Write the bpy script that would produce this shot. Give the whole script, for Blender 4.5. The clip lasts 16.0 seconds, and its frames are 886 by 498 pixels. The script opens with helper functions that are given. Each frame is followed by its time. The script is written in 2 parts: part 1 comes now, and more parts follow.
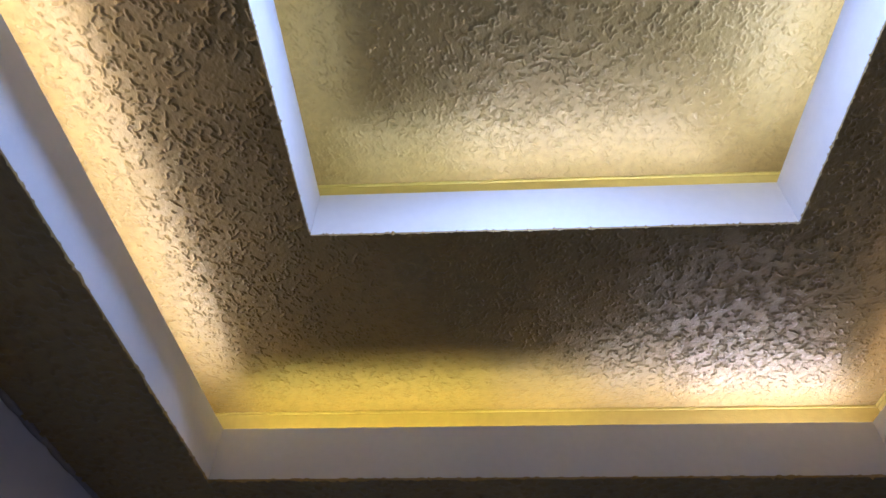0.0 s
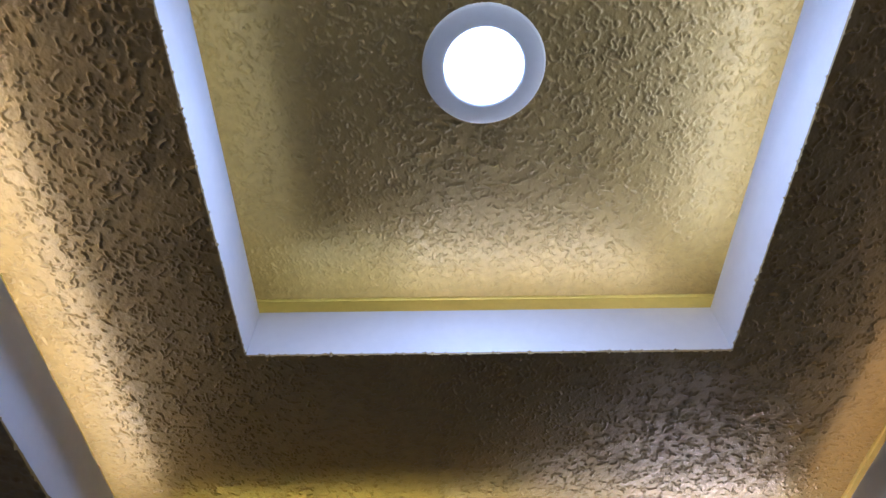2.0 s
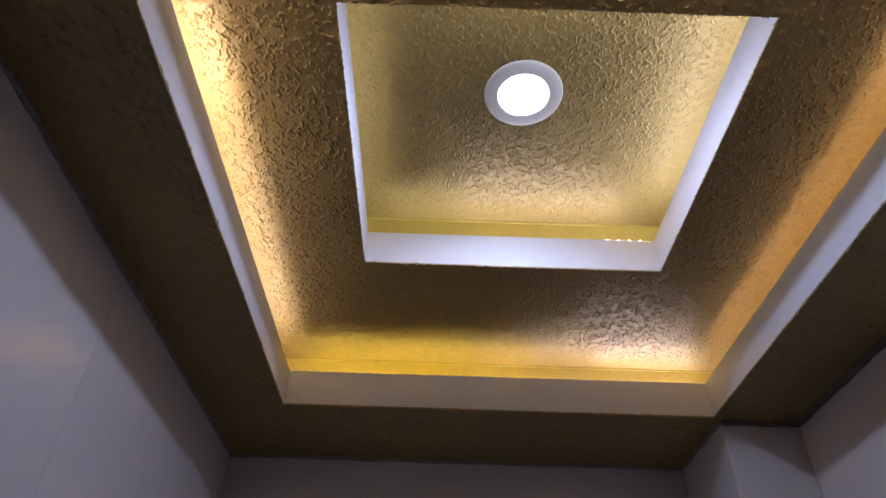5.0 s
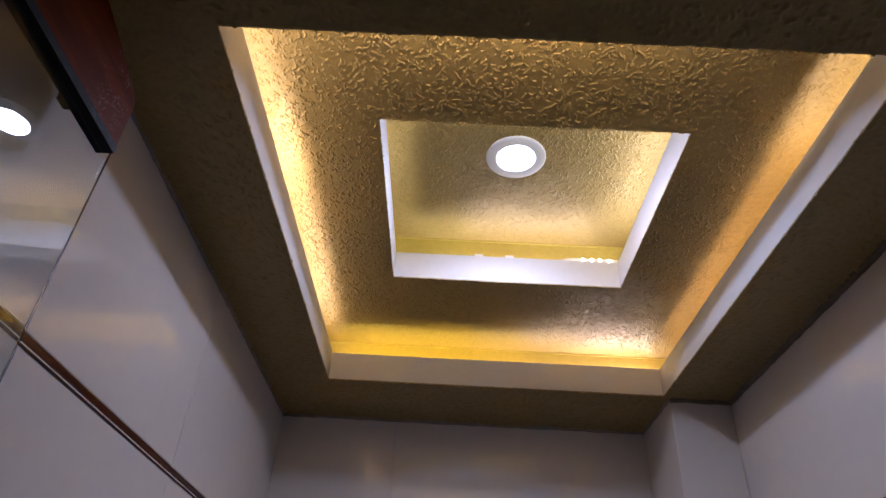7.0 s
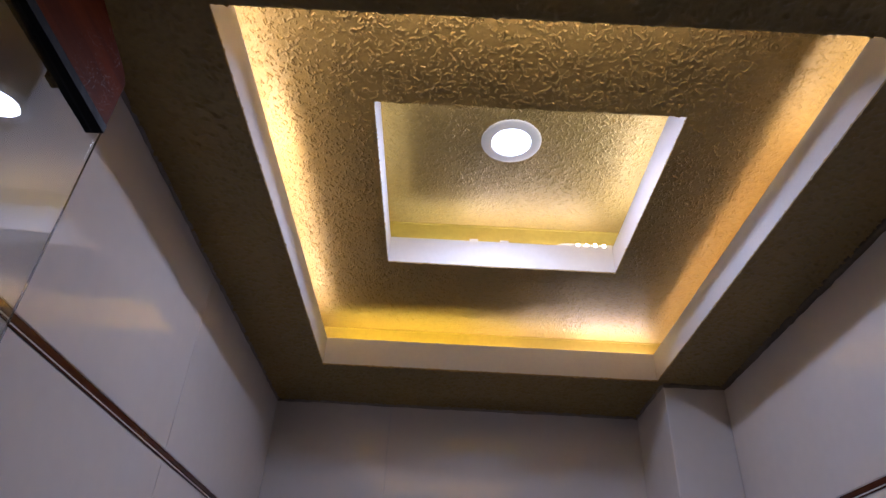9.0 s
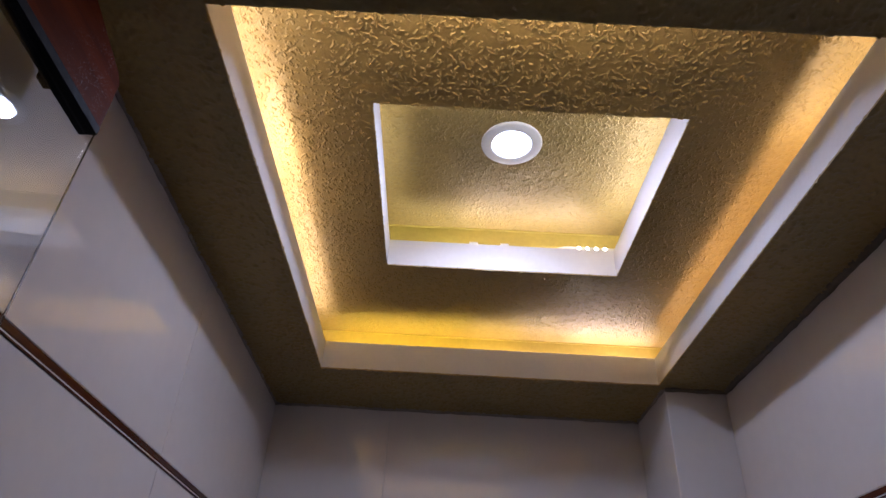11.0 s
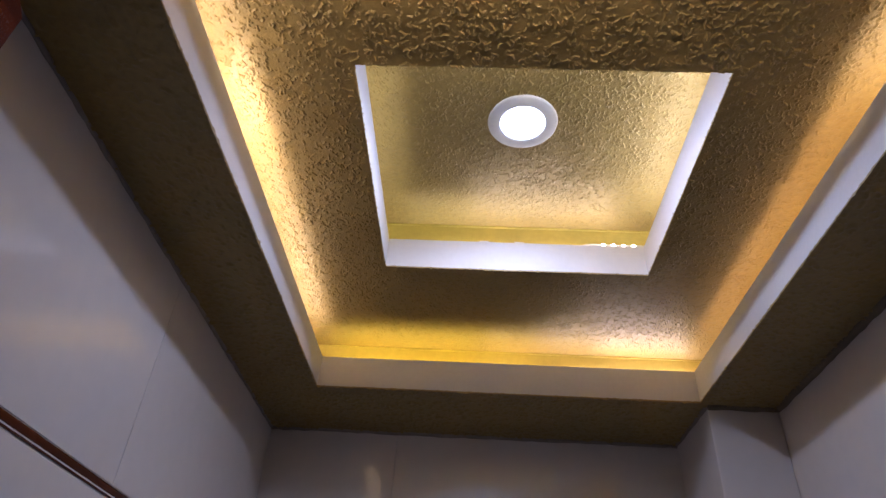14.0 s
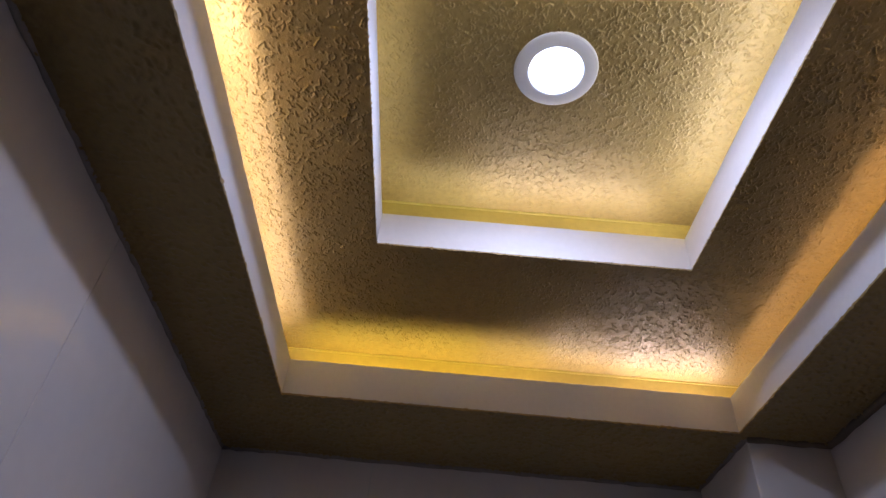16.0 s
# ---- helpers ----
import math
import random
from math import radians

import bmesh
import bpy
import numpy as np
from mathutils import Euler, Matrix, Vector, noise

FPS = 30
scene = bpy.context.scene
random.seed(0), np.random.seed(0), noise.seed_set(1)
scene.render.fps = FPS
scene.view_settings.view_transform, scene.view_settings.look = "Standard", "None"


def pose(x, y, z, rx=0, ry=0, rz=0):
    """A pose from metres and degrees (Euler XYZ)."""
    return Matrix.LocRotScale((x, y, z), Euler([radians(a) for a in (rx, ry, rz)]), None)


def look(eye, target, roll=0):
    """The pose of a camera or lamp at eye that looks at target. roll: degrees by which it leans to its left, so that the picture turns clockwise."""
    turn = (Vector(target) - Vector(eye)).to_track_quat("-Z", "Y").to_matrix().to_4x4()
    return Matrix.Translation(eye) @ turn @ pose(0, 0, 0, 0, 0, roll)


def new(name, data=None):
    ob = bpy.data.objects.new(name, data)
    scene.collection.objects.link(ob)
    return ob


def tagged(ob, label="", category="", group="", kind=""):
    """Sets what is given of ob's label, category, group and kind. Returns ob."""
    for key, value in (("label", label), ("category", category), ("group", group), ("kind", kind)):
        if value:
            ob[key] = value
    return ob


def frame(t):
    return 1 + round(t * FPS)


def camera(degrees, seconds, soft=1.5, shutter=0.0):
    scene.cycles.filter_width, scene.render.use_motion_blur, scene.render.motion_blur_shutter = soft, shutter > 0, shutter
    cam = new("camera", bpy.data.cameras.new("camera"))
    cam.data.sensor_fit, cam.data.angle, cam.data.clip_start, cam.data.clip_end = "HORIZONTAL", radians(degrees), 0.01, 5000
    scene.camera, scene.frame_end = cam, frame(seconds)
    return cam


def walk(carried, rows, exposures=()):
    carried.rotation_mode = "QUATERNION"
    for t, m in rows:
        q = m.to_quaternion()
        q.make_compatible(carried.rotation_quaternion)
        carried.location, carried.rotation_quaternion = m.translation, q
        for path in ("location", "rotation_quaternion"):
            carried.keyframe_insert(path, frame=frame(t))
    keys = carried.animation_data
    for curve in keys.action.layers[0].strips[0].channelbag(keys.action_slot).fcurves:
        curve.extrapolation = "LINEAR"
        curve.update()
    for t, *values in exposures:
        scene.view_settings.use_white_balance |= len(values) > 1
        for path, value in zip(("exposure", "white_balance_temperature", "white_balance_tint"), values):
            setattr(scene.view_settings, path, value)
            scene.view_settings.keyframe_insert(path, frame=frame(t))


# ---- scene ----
cam = camera(68.1, 16.0, soft=1.5)
PATH = [
    (0, (-0.09, 0.696, 1.839), (-0.194, 2.075, 3.283), 1.7),
    (0.5, (-0.082, 0.698, 1.835), (-0.19, 2.076, 3.28), 2.0),
    (1, (-0.074, 0.699, 1.831), (-0.182, 2.087, 3.267), 1.8),
    (1.5, (-0.068, 0.688, 1.844), (-0.145, 1.967, 3.38), 0.0),
    (2, (-0.057, 0.665, 1.865), (-0.051, 1.839, 3.484), -0.9),
    (2.5, (-0.065, 0.676, 1.861), (-0.045, 1.84, 3.487), -0.5),
    (3, (-0.067, 0.64, 1.85), (-0.135, 1.892, 3.409), 2.6),
    (3.5, (-0.082, 0.581, 1.83), (-0.012, 1.925, 3.31), -2.6),
    (4, (-0.126, 0.517, 1.783), (-0.065, 1.956, 3.171), -1.1),
    (4.2, (-0.133, 0.456, 1.745), (-0.075, 1.915, 3.112), -0.3),
    (6.3, (-0.161, -0.166, 1.552), (-0.202, 1.475, 2.694), 3.1),
    (6.5, (-0.157, -0.202, 1.548), (-0.184, 1.434, 2.699), 1.4),
    (7, (-0.146, -0.237, 1.512), (-0.177, 1.403, 2.655), 3.4),
    (7.5, (-0.141, -0.231, 1.508), (-0.171, 1.425, 2.629), 3.0),
    (8, (-0.138, -0.234, 1.509), (-0.187, 1.423, 2.628), 3.1),
    (8.5, (-0.136, -0.235, 1.506), (-0.156, 1.419, 2.631), 3.3),
    (9, (-0.145, -0.228, 1.51), (-0.159, 1.434, 2.622), 3.2),
    (11.5, (-0.146, -0.213, 1.525), (-0.158, 1.446, 2.643), 3.2),
    (12, (-0.153, -0.205, 1.528), (-0.156, 1.458, 2.641), 2.8),
    (12.5, (-0.148, -0.183, 1.526), (-0.15, 1.486, 2.627), 2.8),
    (13, (-0.124, -0.14, 1.522), (-0.141, 1.485, 2.687), 3.5),
    (13.5, (-0.126, -0.079, 1.555), (-0.2, 1.522, 2.752), 4.2),
    (14, (-0.098, -0.008, 1.581), (-0.191, 1.602, 2.764), 3.9),
    (14.5, (-0.08, 0.074, 1.592), (-0.056, 1.684, 2.779), 2.0),
    (15, (-0.112, 0.168, 1.63), (-0.083, 1.701, 2.914), 2.9),
    (15.5, (-0.136, 0.237, 1.625), (-0.172, 1.811, 2.858), 4.3),
    (16, (-0.164, 0.297, 1.623), (-0.18, 1.808, 2.934), 5.3),
]
EXPOSURES = [(0.0, 0.05, 4700, 23), (0.5, 0.04, 5020, 22), (1.0, 0.05, 5030, 22), (1.6, 0.0, 5030, 23), (2.0, -0.35, 4800, 22), (2.5, -0.39, 4770, 22), (3.5, -0.41, 5080, 24), (4.0, -0.34, 5250, 26), (6.5, 0.12, 5900, 27.5), (7.0, 0.21, 5980, 27.5), (12.0, 0.23, 5880, 28), (13.0, 0.13, 5900, 27.5), (14.0, 0.10, 5800, 27.5), (16.0, -0.08, 5720, 27.5)]
walk(cam, [(t, look(eye, target, roll)) for t, eye, target, roll in PATH], EXPOSURES)

# ---- plan (metres) ----
ROOM_L, ROOM_R, ROOM_FAR, ROOM_NEAR = -0.694, 0.705, 1.914, -1.30
Z1, Z1_TOP = 2.300, 2.387      # lower ceiling, top of the outer fascia
Z2, Z2_TOP = 2.450, 2.531      # middle ceiling, top of the inner fascia
Z3 = 2.621                     # top ceiling with the downlight
OUT = (-0.500, 0.500, 0.359, 1.602)    # outer opening x0 x1 y0 y1
INN = (-0.302, 0.305, 0.674, 1.250)    # inner opening
LAMP = (-0.004, 0.945)
BOARD = 0.012

# ---- world and lamps ----
world = bpy.data.worlds.new("world")
scene.world = world
world.use_nodes = True
world.node_tree.nodes["Background"].inputs["Color"].default_value = (0.5, 0.55, 0.65, 1)
world.node_tree.nodes["Background"].inputs["Strength"].default_value = 0.0


def lamp(name, place, way, size, size_y, watts, colour, shape="RECTANGLE", spread=180):
    data = bpy.data.lights.new(name, "AREA")
    data.shape, data.size, data.size_y, data.energy, data.color, data.spread = shape, size, size_y, watts, colour, radians(spread)
    ob = new(name, data)
    ob.matrix_world = look(place, Vector(place) + Vector(way))
    return ob


WARM = (1.0, 0.80, 0.11)
ORANGE = (1.0, 0.61, 0.22)
SOFT = (1.0, 0.835, 0.61)
PALE = (1.0, 0.86, 0.74)
GREENISH = (0.94, 0.97, 0.70)
NEUTRAL = (0.96, 0.98, 0.88)
COOL = (0.67, 0.79, 1.0)
lamp("downlight_glow", (LAMP[0], LAMP[1], Z3 - 0.0095), (0, 0, -1), 0.090, 0.090, 3.5, COOL, "DISK", 161)
# the strips lie close behind the boards, so that the board's top edge cuts their light off sharply
LEFT_X, FAR_Y, RIGHT_X, NEAR_Y = OUT[0] - BOARD - 0.014, OUT[3] + BOARD + 0.018, OUT[1] + BOARD + 0.014, OUT[2] - BOARD - 0.030
INL_X, INR_X, INF_Y = INN[0] - 0.030, INN[1] + 0.040, INN[3] + 0.030
RIGHTWARD, LEFTWARD, HITHER, AHEAD = (1, 0, 0.75), (-1, 0, 0.75), (0, -1, 0.75), (0, 1, 0.75)
UP_RIGHT, UP_LEFT, UP_HITHER = (0.25, 0, 1), (-0.25, 0, 1), (0, -0.3, 1)
# each stretch: place, length, the way it faces, watts, colour
STRIPS = [
    ((LEFT_X, 1.24, Z1_TOP - 0.024), 0.66, UP_RIGHT, 0.56, SOFT),
    ((LEFT_X, 0.78, Z1_TOP - 0.025), 0.20, UP_RIGHT, 0.46, SOFT),
    ((LEFT_X - 0.016, 0.52, Z1_TOP - 0.010), 0.28, RIGHTWARD, 0.34, SOFT),
    ((-0.27, FAR_Y, Z1_TOP - 0.0185), 0.42, UP_HITHER, 0.45, WARM),
    ((0.02, FAR_Y, Z1_TOP - 0.0185), 0.14, UP_HITHER, 0.18, (1.0, 0.80, 0.30)),
    ((0.17, FAR_Y + 0.010, Z1_TOP - 0.017), 0.14, HITHER, 0.20, SOFT),
    ((0.38, FAR_Y + 0.016, Z1_TOP - 0.010), 0.26, HITHER, 0.60, PALE),
    ((RIGHT_X, 1.10, Z1_TOP - 0.034), 0.90, UP_LEFT, 0.38, ORANGE),
    ((RIGHT_X + 0.006, 0.54, Z1_TOP - 0.033), 0.32, UP_LEFT, 0.28, SOFT),
    ((-0.10, NEAR_Y, Z1_TOP - 0.006), 0.76, AHEAD, 2.15, SOFT),
    # these two raised stretches are added fill for the dark middle tier
    ((LEFT_X - 0.018, 1.12, Z1_TOP - 0.013), 0.80, RIGHTWARD, 0.46, SOFT),
    ((RIGHT_X + 0.018, 1.05, Z1_TOP - 0.012), 0.90, LEFTWARD, 0.10, SOFT),
    # unseen near stretch of the inner cove, added to brighten the top panel
    ((0.00, INN[2] - 0.040, Z2_TOP - 0.010), 0.50, AHEAD, 0.55, NEUTRAL),
    ((INL_X, 0.96, Z2_TOP - 0.030), 0.54, UP_RIGHT, 0.24, GREENISH),
    ((-0.18, INF_Y, Z2_TOP - 0.028), 0.22, UP_HITHER, 0.16, GREENISH),
    ((0.08, INF_Y + 0.010, Z2_TOP - 0.010), 0.36, HITHER, 0.58, (1.0, 0.93, 0.80)),
    ((INR_X, 0.96, Z2_TOP - 0.012), 0.54, LEFTWARD, 0.84, NEUTRAL),
]
for place, length, way, watts, colour in STRIPS:
    lamp("strip_or_fill_glow", (place[0], place[1], place[2] + 0.0060), way, length, 0.015 if place[2] > Z2 else 0.012 if colour is ORANGE else 0.010, watts, colour)


# ---- materials ----
def material(name, colour, rough=0.5, metal=0.0, vary=0.10, vary_scale=3.0, grain=0.08, grain_scale=60.0, bump=0.0,
             bump_scale=300.0, coat=0.0, stretch=None, second=None, gloss=0.5):
    mat = bpy.data.materials.new(name)
    mat.use_nodes = True
    nt = mat.node_tree
    bsdf = nt.nodes["Principled BSDF"]
    co = nt.nodes.new("ShaderNodeTexCoord")
    src = co.outputs["Object"]
    if stretch:
        mp = nt.nodes.new("ShaderNodeMapping")
        mp.inputs["Scale"].default_value = stretch
        nt.links.new(src, mp.inputs["Vector"])
        src = mp.outputs["Vector"]

    def noise_at(scale, detail):
        n = nt.nodes.new("ShaderNodeTexNoise")
        n.inputs["Scale"].default_value, n.inputs["Detail"].default_value = scale, detail
        nt.links.new(src, n.inputs["Vector"])
        return n.outputs["Fac"]

    def ramp(fac, amount):
        m = nt.nodes.new("ShaderNodeMapRange")
        m.inputs["From Min"].default_value, m.inputs["From Max"].default_value = 0.3, 0.7
        m.inputs["To Min"].default_value, m.inputs["To Max"].default_value = 1 - amount, 1 + amount
        nt.links.new(fac, m.inputs["Value"])
        return m.outputs["Result"]

    big, small = noise_at(vary_scale, 3), noise_at(grain_scale, 5)
    mul = nt.nodes.new("ShaderNodeMath")
    mul.operation = "MULTIPLY"
    nt.links.new(ramp(big, vary), mul.inputs[0])
    nt.links.new(ramp(small, grain), mul.inputs[1])
    base = nt.nodes.new("ShaderNodeMix")
    base.data_type = "RGBA"
    base.inputs[6].default_value = (*colour, 1)
    base.inputs[7].default_value = (*(second or colour), 1)
    nt.links.new(big, base.inputs[0])
    sc = nt.nodes.new("ShaderNodeVectorMath")
    sc.operation = "SCALE"
    nt.links.new(base.outputs[2], sc.inputs[0])
    nt.links.new(mul.outputs[0], sc.inputs["Scale"])
    nt.links.new(sc.outputs[0], bsdf.inputs["Base Color"])
    bsdf.inputs["Metallic"].default_value = metal
    rr = nt.nodes.new("ShaderNodeMath")
    rr.operation = "MULTIPLY"
    rr.inputs[1].default_value = rough
    nt.links.new(ramp(small, min(0.3, grain * 2)), rr.inputs[0])
    nt.links.new(rr.outputs[0], bsdf.inputs["Roughness"])
    bsdf.inputs["Coat Weight"].default_value = coat
    bsdf.inputs["Specular IOR Level"].default_value = gloss
    if bump:
        b = nt.nodes.new("ShaderNodeBump")
        b.inputs["Strength"].default_value, b.inputs["Distance"].default_value = 1.0, bump
        nt.links.new(noise_at(bump_scale, 4), b.inputs["Height"])
        nt.links.new(b.outputs["Normal"], bsdf.inputs["Normal"])
    return mat


def glowing(name, colour, strength):
    mat = bpy.data.materials.new(name)
    mat.use_nodes = True
    b = mat.node_tree.nodes["Principled BSDF"]
    b.inputs["Base Color"].default_value = (0.8, 0.8, 0.8, 1)
    b.inputs["Emission Color"].default_value = (*colour, 1)
    b.inputs["Emission Strength"].default_value = strength
    return mat


GOLD = material("gold_plaster", (0.312, 0.217, 0.066), 0.43, 0.12, 0.10, 2.5, 0.12, 90, 0.0006, 300, second=(0.342, 0.240, 0.076))
GOLD_SMOOTH = material("gold_paint", (0.50, 0.39, 0.085), 0.35, 0.05, 0.10, 4, 0.06, 80, 0.0003, 250)
WHITE = material("white_paint", (0.74, 0.73, 0.72), 0.55, 0, 0.03, 4, 0.02, 90, 0.0002, 200)
TILE = material("glazed_tile", (0.735, 0.685, 0.645), 0.008, 0, 0.03, 2, 0.015, 30, 0.000004, 5)
GROUT = material("grout", (0.68, 0.66, 0.64), 0.85, 0, 0.1, 6, 0.1, 120, 0.0003, 400)
CAULK = material("caulk", (0.33, 0.29, 0.24), 0.7, 0, 0.15, 8, 0.1, 80, 0.0005, 120)
CAULK_DARK = material("stained_filler", (0.20, 0.16, 0.11), 0.8, 0, 0.25, 9, 0.15, 80, 0.0006, 120)
BROWN = material("brown_strip", (0.078, 0.020, 0.008), 0.25, 0, 0.1, 6, 0.04, 60, 0.0001, 200, gloss=0.25)
WOOD = material("varnished_wood", (0.190, 0.032, 0.003), 0.42, 0, 0.45, 3.2, 0.10, 24, stretch=(14, 1.0, 14), second=(0.070, 0.012, 0.001), gloss=0.03)
# pale dust and scuffs near the free end of the rail
nt = WOOD.node_tree
_b = nt.nodes["Principled BSDF"]
_co = nt.nodes.new("ShaderNodeTexCoord")
_fine, _patch, _sep = nt.nodes.new("ShaderNodeTexNoise"), nt.nodes.new("ShaderNodeTexNoise"), nt.nodes.new("ShaderNodeSeparateXYZ")
_fine.inputs["Scale"].default_value, _patch.inputs["Scale"].default_value = 520.0, 30.0
for _n in (_fine.inputs["Vector"], _patch.inputs["Vector"], _sep.inputs[0]):
    nt.links.new(_co.outputs["Object"], _n)


def stepped(value, low, high):
    m = nt.nodes.new("ShaderNodeMapRange")
    m.inputs["From Min"].default_value, m.inputs["From Max"].default_value = low, high
    nt.links.new(value, m.inputs["Value"])
    return m.outputs["Result"]


def product(a, b):
    m = nt.nodes.new("ShaderNodeMath")
    m.operation = "MULTIPLY"
    nt.links.new(a, m.inputs[0])
    nt.links.new(b, m.inputs[1])
    return m.outputs[0]


_mask = product(product(stepped(_fine.outputs["Fac"], 0.60, 0.70), stepped(_patch.outputs["Fac"], 0.42, 0.55)),
                product(stepped(_sep.outputs["Y"], 0.30, 0.37), stepped(_sep.outputs["Y"], 0.425, 0.39)))
_mix = nt.nodes.new("ShaderNodeMix")
_mix.data_type = "RGBA"
_mix.inputs[7].default_value = (0.40, 0.33, 0.29, 1)
nt.links.new(_mask, _mix.inputs[0])
nt.links.new(_b.inputs["Base Color"].links[0].from_socket, _mix.inputs[6])
nt.links.new(_mix.outputs[2], _b.inputs["Base Color"])
PLASTIC = material("white_plastic", (0.72, 0.72, 0.73), 0.4, 0, 0.02, 5, 0.02, 90)
FLOOR = material("floor_tile", (0.085, 0.056, 0.034), 0.35, 0, 0.1, 3, 0.08, 40, 0.0002, 120)
STRIP_TAPE = material("strip_tape", (0.7, 0.68, 0.6), 0.5, 0, 0.05, 8, 0.05, 90)
BLACK = material("black_clip", (0.008, 0.008, 0.009), 0.5, 0, 0.1, 8, 0.1, 90, gloss=0.08)
DIFFUSER = glowing("lamp_diffuser", COOL, 9.0)
CHIP = glowing("led_chip", (1.0, 0.85, 0.62), 14.0)

GLASS = bpy.data.materials.new("clear_glass")
GLASS.use_nodes = True
_g = GLASS.node_tree.nodes["Principled BSDF"]
_g.inputs["Base Color"].default_value = (0.83, 0.87, 0.89, 1)
_g.inputs["Roughness"].default_value = 0.0
_g.inputs["IOR"].default_value = 1.5
_g.inputs["Transmission Weight"].default_value = 1.0


# ---- mesh helpers ----
def box(x0, x1, y0, y1, z0, z1, bevel=0.0, bm=None):
    bm = bm or bmesh.new()
    made = bmesh.ops.create_cube(bm, size=1, matrix=Matrix.LocRotScale(((x0 + x1) / 2, (y0 + y1) / 2, (z0 + z1) / 2), None, (x1 - x0, y1 - y0, z1 - z0)))
    if bevel:
        edges = {e for v in made["verts"] for e in v.link_edges}
        bmesh.ops.bevel(bm, geom=list(edges), offset=bevel, segments=2, affect="EDGES", profile=0.6)
    return bm


def linked(name, bm, mat, smooth=False):
    me = bpy.data.meshes.new(name)
    bm.to_mesh(me)
    bm.free()
    me.materials.append(mat)
    if smooth:
        me.polygons.foreach_set("use_smooth", [True] * len(me.polygons))
    return new(name, me)


def part(name, bm, mat, parent, label="", smooth=False):
    ob = linked(name, bm, mat, smooth)
    ob.parent = parent
    return tagged(ob, label) if label else ob


def lathe(profile, place, steps=64, bm=None):
    """A ring or disc from (radius, height) pairs turned about the vertical through place."""
    bm = bm or bmesh.new()
    rings = []
    for r, z in profile:
        if r < 1e-6:
            rings.append([bm.verts.new((place[0], place[1], place[2] + z))])
        else:
            rings.append([bm.verts.new((place[0] + r * math.cos(a), place[1] + r * math.sin(a), place[2] + z))
                          for a in (2 * math.pi * k / steps for k in range(steps))])
    for a, b in zip(rings, rings[1:]):
        for k in range(steps):
            n = (k + 1) % steps
            if len(a) == 1:
                bm.faces.new((a[0], b[k], b[n]))
            elif len(b) == 1:
                bm.faces.new((a[k], b[0], a[n]))
            else:
                bm.faces.new((a[k], b[k], b[n], a[n]))
    return bm


# ---- textured plaster ceilings: worm-like dabs standing proud of the sheet ----
def dab_heights(xs, ys, area, per_m2, seed, taper, size):
    rng = np.random.default_rng(seed)
    h = np.zeros((len(xs), len(ys)))
    x0, x1, y0, y1 = area
    for _ in range(int((x1 - x0) * (y1 - y0) * per_m2)):
        cx, cy = rng.uniform(x0, x1), rng.uniform(y0, y1)
        turn, bend = rng.uniform(0, math.pi), rng.normal(0, 1.3)
        local = size * (1.20 - 0.28 * (cy - y0) / (y1 - y0)) if taper else size  # coarser on the near side
        if rng.uniform() < 0.45:  # a worm-like ridge
            length, radius, tall = rng.uniform(0.004, 0.013), local * rng.uniform(0.0011, 0.0017), local * rng.uniform(0.0014, 0.0028)
        else:  # a crumb
            length, radius, tall = rng.uniform(0.000, 0.005), local * rng.uniform(0.0010, 0.0016), local * rng.uniform(0.0007, 0.0021)
        if taper:
            tall *= min(1.0, 0.45 + min(0.08 + cx - x0, 0.05 + x1 - cx, y1 - cy) / 0.34)
        reach = length / 2 + radius
        i0, i1 = np.searchsorted(xs, (cx - reach, cx + reach))
        j0, j1 = np.searchsorted(ys, (cy - reach, cy + reach))
        if i1 - i0 < 1 or j1 - j0 < 1:
            continue
        gx, gy = xs[i0:i1, None], ys[None, j0:j1]
        best = np.full((i1 - i0, j1 - j0), 9.0)
        for s in (-0.5, -0.33, -0.17, 0.0, 0.17, 0.33, 0.5):
            a = turn + bend * s
            d = ((gx - cx - s * length * math.cos(a)) ** 2 + (gy - cy - s * length * math.sin(a)) ** 2) / radius ** 2
            best = np.minimum(best, d)
        dab = tall * np.clip(1 - best, 0, None) ** 0.5
        h[i0:i1, j0:j1] = np.maximum(h[i0:i1, j0:j1], dab)
    grit = rng.normal(0, 1, h.shape)
    grit = grit + np.roll(grit, 1, 0) + np.roll(grit, 1, 1) + np.roll(grit, (1, 1), (0, 1))
    h += 0.000042 * (grit + np.roll(grit, 2, 0) + np.roll(grit, 2, 1))
    gx, gy = xs[:, None], ys[None, :]
    h += 0.0006 + 0.0006 * (np.sin(31 * gx + 2.1 * np.sin(17 * gy)) * np.sin(27 * gy + 1.7 * np.sin(23 * gx)))
    return h


def spans(stops, step):
    parts_ = [np.linspace(a, b, max(2, int(round((b - a) / step)) + 1))[:-1] for a, b in zip(stops, stops[1:])]
    return np.concatenate(parts_ + [[stops[-1]]])


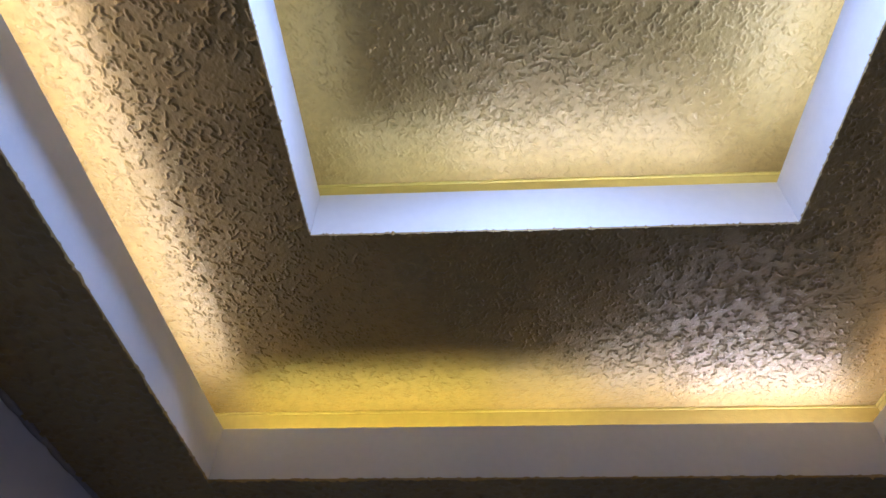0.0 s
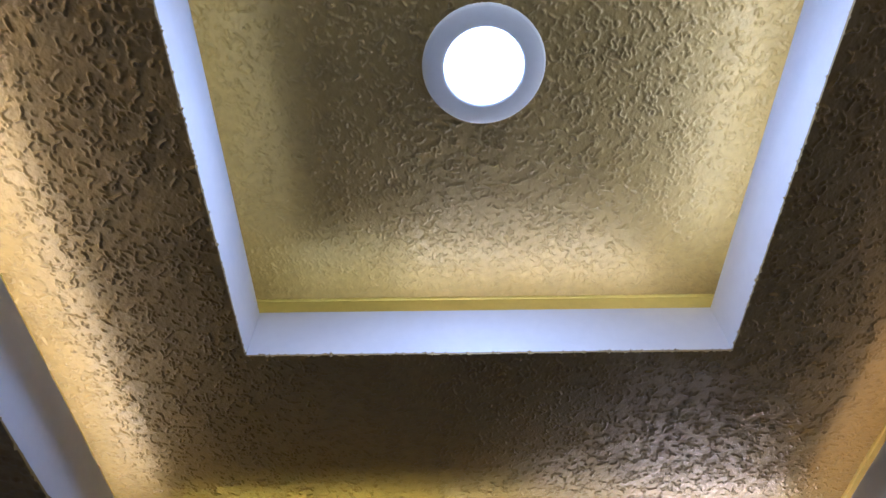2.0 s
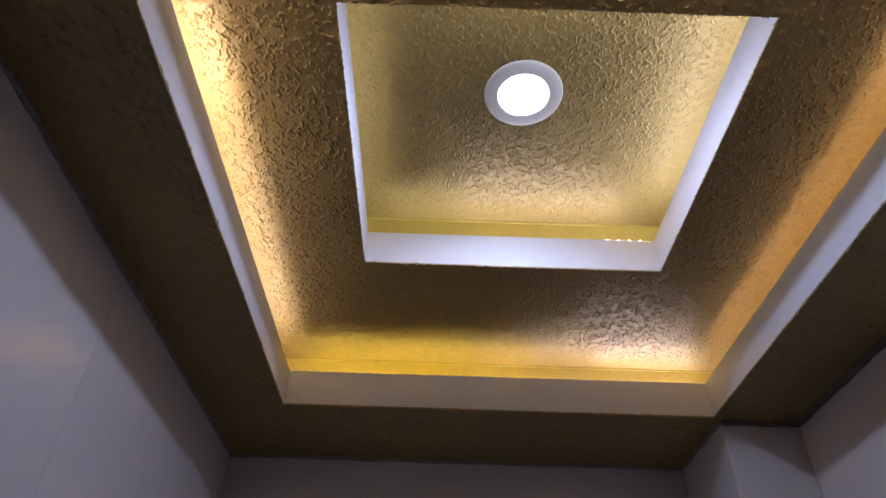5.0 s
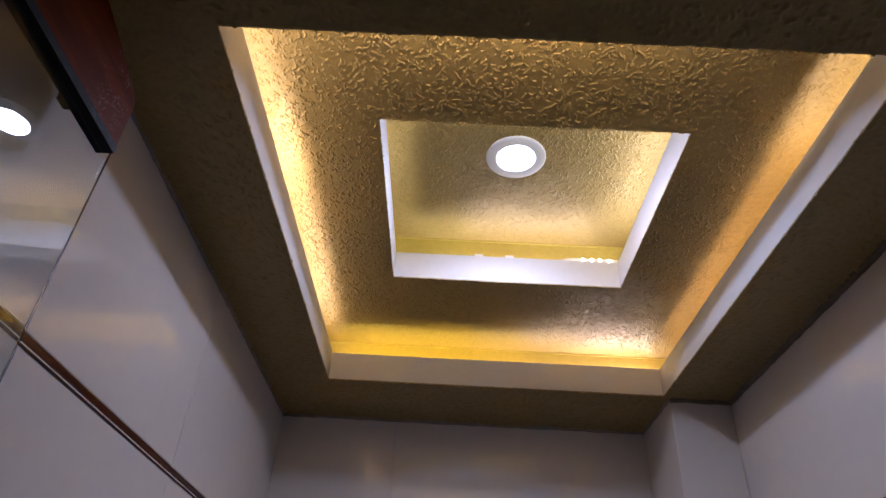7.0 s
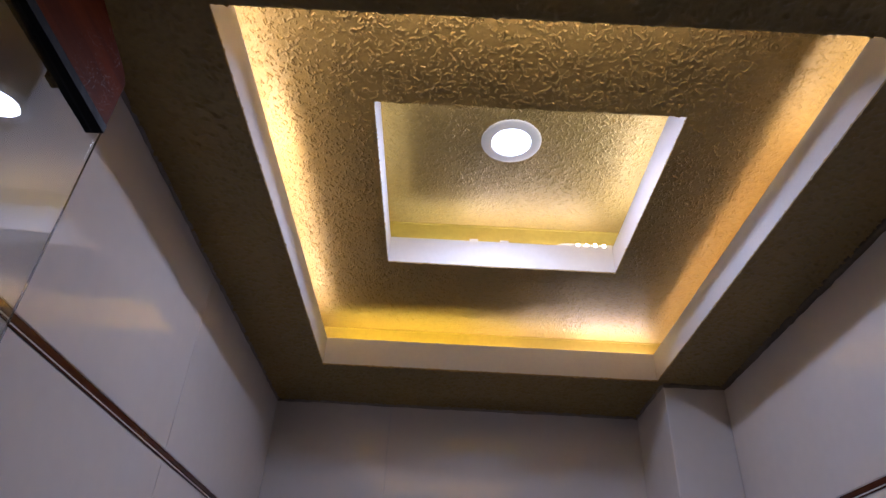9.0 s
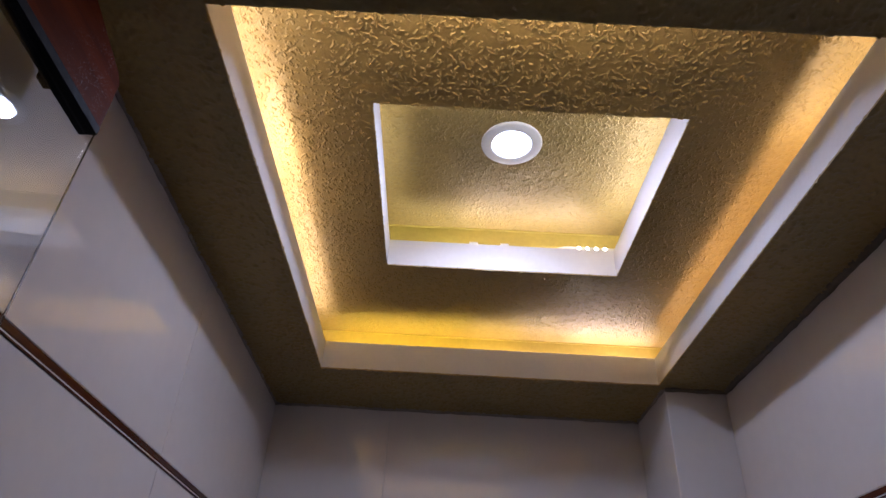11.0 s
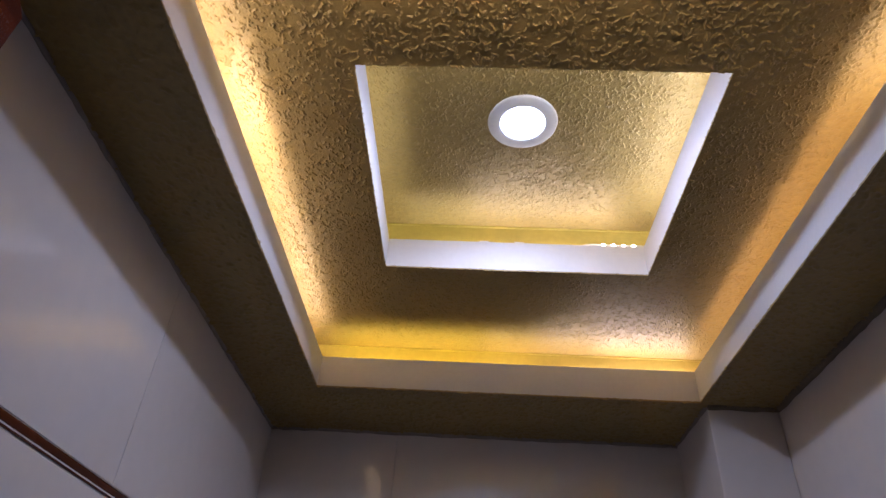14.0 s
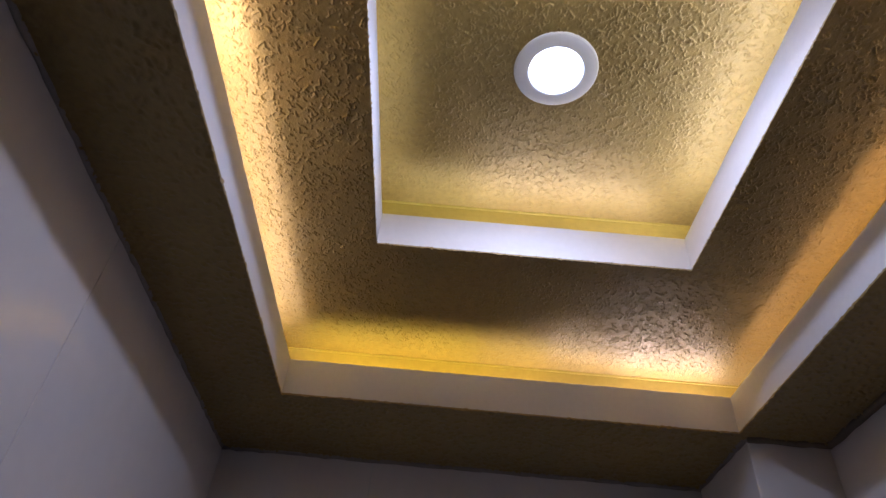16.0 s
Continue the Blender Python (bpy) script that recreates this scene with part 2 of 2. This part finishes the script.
def plaster_sheet(name, xs, ys, z, hole, area, per_m2, seed, mat, taper=True, size=1.0):
    h = dab_heights(xs, ys, area, per_m2, seed, taper, size)
    nx, ny = len(xs), len(ys)
    low = np.stack([np.repeat(xs, ny), np.tile(ys, nx), (z - h).ravel()], 1)
    if hole:
        # the plaster's edge is ragged and stands a little proud of the boards
        rng = np.random.default_rng(seed + 100)
        for axis, at, sign, other in ((0, hole[0], 1, 1), (0, hole[1], -1, 1), (1, hole[2], 1, 0), (1, hole[3], -1, 0)):
            rim = np.abs(low[:, axis] - at) < 1e-6
            along = (low[:, other] > hole[2 * other] - 1e-6) & (low[:, other] < hole[2 * other + 1] + 1e-6)
            rim &= along
            n_r = int(rim.sum())
            ragged = np.convolve(rng.normal(0, 1, n_r + 2), (0.3, 0.7, 0.3), "valid")
            low[rim, axis] += sign * (-0.0002 + 0.0009 * np.clip(ragged - 0.5, 0, 3))
            low[rim, 2] -= 0.0004 + 0.0008 * np.clip(ragged - 0.3, 0, 3)
    high = low.copy()
    high[:, 2] = z + 0.0025
    keep = np.ones((nx - 1, ny - 1), bool)
    if hole:
        mx, my = (xs[1:] + xs[:-1]) / 2, (ys[1:] + ys[:-1]) / 2
        keep &= ~(((mx > hole[0]) & (mx < hole[1]))[:, None] & ((my > hole[2]) & (my < hole[3]))[None, :])
    idx = np.arange(nx * ny).reshape(nx, ny)
    i, j = np.nonzero(keep)
    quads = [np.stack([idx[i, j], idx[i, j + 1], idx[i + 1, j + 1], idx[i + 1, j]], 1)]
    n = nx * ny
    ring = np.pad(keep, 1)
    for di, dj, a, b in ((-1, 0, (0, 0), (0, 1)), (1, 0, (1, 1), (1, 0)), (0, -1, (1, 0), (0, 0)), (0, 1, (0, 1), (1, 1))):
        rim = keep & ~ring[1 + di:nx + di, 1 + dj:ny + dj]
        i, j = np.nonzero(rim)
        p, q = idx[i + a[0], j + a[1]], idx[i + b[0], j + b[1]]
        quads.append(np.stack([p, p + n, q + n, q], 1))
    faces = np.concatenate(quads)
    used, flat = np.unique(faces, return_inverse=True)
    verts = np.concatenate([low, high])[used]
    flat = flat.reshape(-1)
    me = bpy.data.meshes.new(name)
    me.vertices.add(len(verts))
    me.vertices.foreach_set("co", verts.ravel().astype(np.float32))
    me.loops.add(len(flat))
    me.loops.foreach_set("vertex_index", flat.astype(np.int32))
    me.polygons.add(len(faces))
    me.polygons.foreach_set("loop_start", np.arange(0, len(flat), 4, dtype=np.int32))
    me.update(calc_edges=True)
    me.validate()
    smooth = np.zeros(len(me.polygons), bool)
    smooth[:len(quads[0])] = True
    me.polygons.foreach_set("use_smooth", smooth)
    me.materials.append(mat)
    return new(name, me)


RECESS, RECESS_IN = 0.055, 0.055
xs = spans((ROOM_L, OUT[0], OUT[1], ROOM_R), 0.0029)
ys = np.concatenate([np.linspace(ROOM_NEAR, -0.2, 12)[:-1], spans((-0.2, OUT[2], OUT[3], ROOM_FAR), 0.0029)])
tagged(plaster_sheet("ceiling_lower", xs, ys, Z1, OUT, (ROOM_L, ROOM_R, -0.2, ROOM_FAR), 6500, 3, GOLD, False, 1.6),
       "rough gold textured plaster ceiling border round the recess", "ceiling", kind="structure")
mid = (OUT[0] - RECESS, OUT[1] + RECESS, OUT[2] - RECESS, OUT[3] + RECESS)
tagged(plaster_sheet("ceiling_middle", spans((mid[0], INN[0], INN[1], mid[1]), 0.0011), spans((mid[2], INN[2], INN[3], mid[3]), 0.0011),
                     Z2, INN, mid, 13500, 5, GOLD), "gold dabbed plaster tier lit by warm hidden strips", "ceiling", kind="structure")
top = (INN[0] - RECESS_IN, INN[1] + RECESS_IN, INN[2] - RECESS_IN, INN[3] + RECESS_IN)
tagged(plaster_sheet("ceiling_top", spans((top[0], top[1]), 0.0013), spans((top[2], top[3]), 0.0013),
                     Z3, None, top, 16500, 7, GOLD, True, 0.98), "gold dabbed plaster panel round the downlight", "ceiling", kind="structure")
tagged(linked("ceiling_slab", box(ROOM_L - 0.1, ROOM_R + 0.1, ROOM_NEAR - 0.1, ROOM_FAR + 0.1, 2.70, 2.80), WHITE),
       "plain concrete slab closing the space above the false ceiling", "ceiling", kind="structure")


# ---- the two coves: white fascia boards, ledges and gold back panels ----
def cove(opening, z0, z1, z_up, thick, recess, ledge, label):
    x0, x1, y0, y1 = opening
    base = new("cove_frame")
    tagged(base, label, "ceiling cove", kind="structure")
    t, r = thick, recess
    lip = z0 + 0.0010
    for x_a, x_b, y_a, y_b in ((x0 - t, x0, y0 - t, y1 + t), (x1, x1 + t, y0 - t, y1 + t), (x0, x1, y1, y1 + t), (x0, x1, y0 - t, y0)):
        part("fascia_board", box(x_a, x_b, y_a, y_b, lip, z1, 0.0012), WHITE, base)
    a, b = z0 + 0.0115, ledge
    for x_a, x_b, y_a, y_b in ((x0 - r, x0 - t, y0 - r, y1 + r), (x1 + t, x1 + r, y0 - r, y1 + r), (x0 - t, x1 + t, y1 + t, y1 + r), (x0 - t, x1 + t, y0 - r, y0 - t)):
        part("ledge", box(x_a, x_b, y_a, y_b, a, b), WHITE, base)
    u = z_up + 0.010
    for x_a, x_b, y_a, y_b in ((x0 - r - 0.01, x0 - r, y0 - r, y1 + r), (x1 + r, x1 + r + 0.01, y0 - r, y1 + r), (x0 - r - 0.01, x1 + r + 0.01, y1 + r, y1 + r + 0.01), (x0 - r - 0.01, x1 + r + 0.01, y0 - r - 0.01, y0 - r)):
        part("back_panel", box(x_a, x_b, y_a, y_b, a, u), GOLD_SMOOTH, base, "smooth gold painted back panel")
    f = 0.0035
    for x_a, x_b, y_a, y_b in ((x0 - r, x0 - r + f, y0 - r, y1 + r), (x1 + r - f, x1 + r, y0 - r, y1 + r), (x0 - r, x1 + r, y1 + r - f, y1 + r), (x0 - r, x1 + r, y0 - r, y0 - r + f)):
        part("corner_bead", box(x_a, x_b, y_a, y_b, z_up - 0.0045, z_up + 0.002, 0.0012), GOLD_SMOOTH, base)
    return base


LEDGE, LEDGE_IN = Z1_TOP - 0.045, Z2_TOP - 0.040
cove(OUT, Z1, Z1_TOP, Z2, BOARD, RECESS, LEDGE, "white painted fascia boards framing the large light cove")
cove(INN, Z2, Z2_TOP, Z3, 0.010, RECESS_IN, LEDGE_IN, "white painted fascia boards framing the small light cove")


# ---- light strips lying on the ledges, with the added fill stretches ----
def light_or_fill_strip(place, length, way, ledge):
    base = new("light_or_fill_strip")
    x, y, z = place
    along_x = abs(way[1]) > abs(way[0])
    w, d = (length, 0.008) if along_x else (0.008, length)
    part("tape", box(x - w / 2, x + w / 2, y - d / 2, y + d / 2, ledge, z, 0.0008), STRIP_TAPE, base)
    count = int(length / 0.05)
    for k in range(count):
        o = ((k + 0.5) / count - 0.5) * length
        cx, cy = (x + o, y) if along_x else (x, y + o)
        part("led", box(cx - 0.0025, cx + 0.0025, cy - 0.0025, cy + 0.0025, z, z + 0.0012), CHIP, base)
    return tagged(base, "warm white light strip hidden on the cove ledge, some stretches added as fill", "light strip", "cove light strips")


for k, (place, length, way, watts, colour) in enumerate(STRIPS):
    light_or_fill_strip(place, length, way, LEDGE if k < 12 else LEDGE_IN)

# the loose end of the inner strip rides up on the fascia's top edge and shows its bright dots
loose = new("loose_light_strip")
tagged(loose, "loose strip end with bright dots over the fascia edge", "light strip", "cove light strips")
y_s = INN[3] + RECESS_IN
bm = bmesh.new()
sections = []
for k in range(17):
    u = k / 16
    x, z = INN[1] + 0.020 - 0.30 * (1 - u), LEDGE_IN + (Z2_TOP + 0.034 - LEDGE_IN) * min(1, u * 1.9) ** 0.8
    sections.append([bm.verts.new((x, y_s + dy, z + dz)) for dy, dz in ((-0.003, 0), (0.0, 0), (0.0, 0.010), (-0.003, 0.010))])
for a, b in zip(sections, sections[1:]):
    for k in range(4):
        bm.faces.new((a[k], a[(k + 1) % 4], b[(k + 1) % 4], b[k]))
bm.faces.new(sections[0]), bm.faces.new(sections[-1][::-1])
part("tape", bm, STRIP_TAPE, loose)
for k in range(4):
    x = INN[1] - 0.008 - 0.0245 * k
    low_z = Z2_TOP + 0.0345 - (0.0015 * (k - 3) if k > 3 else 0)
    part("led", box(x - 0.0038, x + 0.0038, y_s - 0.0055, y_s - 0.0028, low_z, low_z + 0.009, 0.0012), CHIP, loose)

# two small pale tabs that hold the strip against the back panel
for x in (-0.072, 0.015):
    tagged(linked("strip_clip", box(x - 0.012, x + 0.012, y_s - 0.004, y_s - 0.0002, Z2_TOP + 0.030, Z2_TOP + 0.042, 0.001), PLASTIC),
           "small pale tab holding the strip on the panel", "clip", "strip clips")

# ---- downlight ----
downlight = new("downlight")
tagged(downlight, "round white recessed downlight with a glowing centre", "ceiling light")
c = (LAMP[0], LAMP[1], Z3)
part("trim_ring", lathe([(0.0725, 0.004), (0.0730, -0.0030), (0.0722, -0.0056), (0.0700, -0.0070), (0.0600, -0.0080), (0.0500, -0.0084), (0.0478, -0.0078), (0.0470, -0.0050), (0.0470, 0.004)], c), PLASTIC, downlight, "white plastic trim ring", True)
part("diffuser", lathe([(0.0, -0.0072), (0.030, -0.0070), (0.0469, -0.0058)], c), DIFFUSER, downlight, "glowing frosted diffuser", True)

# ---- floor and walls ----
tagged(linked("floor", box(ROOM_L - 0.1, ROOM_R + 0.1, ROOM_NEAR - 0.1, ROOM_FAR + 0.1, -0.10, 0.0), FLOOR), "plain tiled bathroom floor", "floor", kind="structure")
WALL_TOP = 2.70
walls = {}
for name, b in (("wall_left", (ROOM_L - 0.1, ROOM_L - 0.0015, ROOM_NEAR, ROOM_FAR)), ("wall_right", (ROOM_R + 0.0015, ROOM_R + 0.1, ROOM_NEAR, ROOM_FAR)),
                ("wall_far", (ROOM_L - 0.1, ROOM_R + 0.1, ROOM_FAR + 0.0015, ROOM_FAR + 0.1)), ("wall_near", (ROOM_L - 0.1, ROOM_R + 0.1, ROOM_NEAR - 0.1, ROOM_NEAR - 0.0015))):
    walls[name] = tagged(linked(name, box(*b, 0.0, WALL_TOP), GROUT), "bathroom wall faced with large glossy pale tiles", "wall", kind="structure")
PX, PY = 0.523, 1.621
walls["pillar"] = tagged(linked("wall_pillar", box(PX + 0.0015, ROOM_R - 0.001, PY + 0.0015, ROOM_FAR - 0.001, 0.0, 2.308), GROUT),
                         "boxed pipe column in the corner faced with glossy pale tiles", "wall", kind="structure")

ROWS_Z = [(0.0, 0.656), (0.659, 1.257), (1.260, 1.8625), (1.8835, 2.296)]
STRIP_Z = (1.8640, 1.8825)


def tile_row(axis, at, inward, stops, wall, gap=0.0026):
    """Large tiles on one wall; axis is the wall's normal, inward the sign of the side that faces the room."""
    for a, b in zip(stops, stops[1:]):
        for z0, z1 in ROWS_Z:
            lo, hi = sorted((at, at - inward * 0.0075))
            ext = (lo, hi, a + gap / 2, b - gap / 2) if axis == "x" else (a + gap / 2, b - gap / 2, lo, hi)
            part("tile", box(*ext, z0 + 0.001, z1, 0.0012), TILE, wall)
    lo, hi = sorted((at + inward * 0.0018, at - inward * 0.0075))
    ext = (lo, hi, stops[0], stops[-1]) if axis == "x" else (stops[0], stops[-1], lo, hi)
    part("border_strip", box(*ext, STRIP_Z[0] + 0.0055, STRIP_Z[1], 0.0025), BROWN, wall, "dark brown border strip")
    part("border_bead", box(*ext, STRIP_Z[0], STRIP_Z[0] + 0.0030, 0.0008), BROWN, wall, "thin dark brown bead")
    lo, hi = sorted((at + inward * 0.001, at - inward * 0.0075))
    ext = (lo, hi, stops[0], stops[-1]) if axis == "x" else (stops[0], stops[-1], lo, hi)
    part("border_fillet", box(*ext, STRIP_Z[0] + 0.0030, STRIP_Z[0] + 0.0055), TILE, wall)


tile_row("x", ROOM_L, 1, (ROOM_NEAR, -0.088, 1.112, ROOM_FAR + 0.007), walls["wall_left"])
tile_row("x", ROOM_R, -1, (ROOM_NEAR, -0.66, 0.30, PY + 0.007), walls["wall_right"])
tile_row("y", ROOM_FAR, -1, (ROOM_L, -0.308, PX + 0.007), walls["wall_far"])
tile_row("y", ROOM_NEAR, 1, (ROOM_L, 0.20, ROOM_R), walls["wall_near"])
tile_row("x", PX, -1, (PY, ROOM_FAR), walls["pillar"])
tile_row("y", PY, -1, (PX, ROOM_R), walls["pillar"])


def bead(a, b, size, wobble, seed):
    """A caulk bead under the ceiling's edge from a to b; size reaches along the wall and along the ceiling."""
    rng = random.Random(seed)
    a, b = Vector(a), Vector(b)
    way = (b - a).normalized()
    side = Vector((0, 0, 1)).cross(way)
    bm = bmesh.new()
    rows = []
    count = max(4, int((b - a).length / 0.02))
    for k in range(count + 1):
        p = a.lerp(b, k / count)
        s, d = size[0] + rng.uniform(-1, 1) * wobble, size[1] + rng.uniform(-1, 1) * wobble
        rows.append([bm.verts.new(q) for q in (p, p + side * d, p + side * d * 0.45 - Vector((0, 0, s * 0.45)), p - Vector((0, 0, s)))])
    for r, q in zip(rows, rows[1:]):
        for k in range(4):
            bm.faces.new((r[k], r[(k + 1) % 4], q[(k + 1) % 4], q[k]))
    bm.faces.new(rows[0]), bm.faces.new(rows[-1][::-1])
    bmesh.ops.recalc_face_normals(bm, faces=bm.faces)
    return bm


zb = Z1 - 0.0005
for a, b, size, seed in (((ROOM_L, ROOM_FAR, zb), (ROOM_L, ROOM_NEAR, zb), (0.006, 0.006), 1), ((PX, ROOM_FAR, zb), (ROOM_L, ROOM_FAR, zb), (0.008, 0.006), 2),
                         ((ROOM_R, ROOM_NEAR, zb), (ROOM_R, PY, zb), (0.011, 0.013), 3), ((ROOM_R, PY, zb), (PX, PY, zb), (0.010, 0.010), 4), ((PX, PY, zb), (PX, ROOM_FAR, zb), (0.007, 0.007), 5)):
    tagged(linked("trim", bead(a, b, size, 0.0018, seed), CAULK_DARK if seed in (3, 4) else CAULK, True), "uneven bead of grey filler under the ceiling", "trim", kind="structure")

# ---- glass door leaf with a wooden top rail, standing open along the tiled wall ----
door = new("glass_door")
tagged(door, "clear glass door leaf with a red-brown varnished wooden rail", "glass door")
GX = -0.624
pane = part("pane", box(GX - 0.004, GX + 0.004, -0.75, 0.436, 0.0, 2.120, 0.0008), GLASS, door, "clear glass pane")
pane.visible_shadow = False
pane.matrix_basis = pose(GX, 0.3, 2.1, 0, 1.0, 1.25) @ pose(-GX, -0.3, -2.1)
bm = bmesh.new()
prof = [(0.422, 2.108), (0.422, 2.196), (0.409, 2.208), (0.30, 2.242), (0.12, 2.285), (-0.75, 2.285), (-0.75, 2.108)]
face_a = [bm.verts.new((-0.638, y, z)) for y, z in prof]
face_b = [bm.verts.new((-0.610, y, z)) for y, z in prof]
bm.faces.new(face_a), bm.faces.new(face_b[::-1])
for k in range(len(prof)):
    n = (k + 1) % len(prof)
    bm.faces.new((face_a[n], face_a[k], face_b[k], face_b[n]))
bmesh.ops.recalc_face_normals(bm, faces=bm.faces)
bmesh.ops.bevel(bm, geom=list(bm.edges), offset=0.0016, segments=2, affect="EDGES")
part("top_rail", bm, WOOD, door, "red-brown varnished wooden top rail")
# black strip added in place of the shade on the rail's underside
part("underside_shade", box(-0.6385, -0.6090, -0.74, 0.4210, 2.1005, 2.1140, 0.001), BLACK, door, "black strip standing in for the rail's shaded underside")
part("clip", box(-0.652, -0.6385, 0.329, 0.349, 2.106, 2.126, 0.002), BLACK, door, "small black clip")
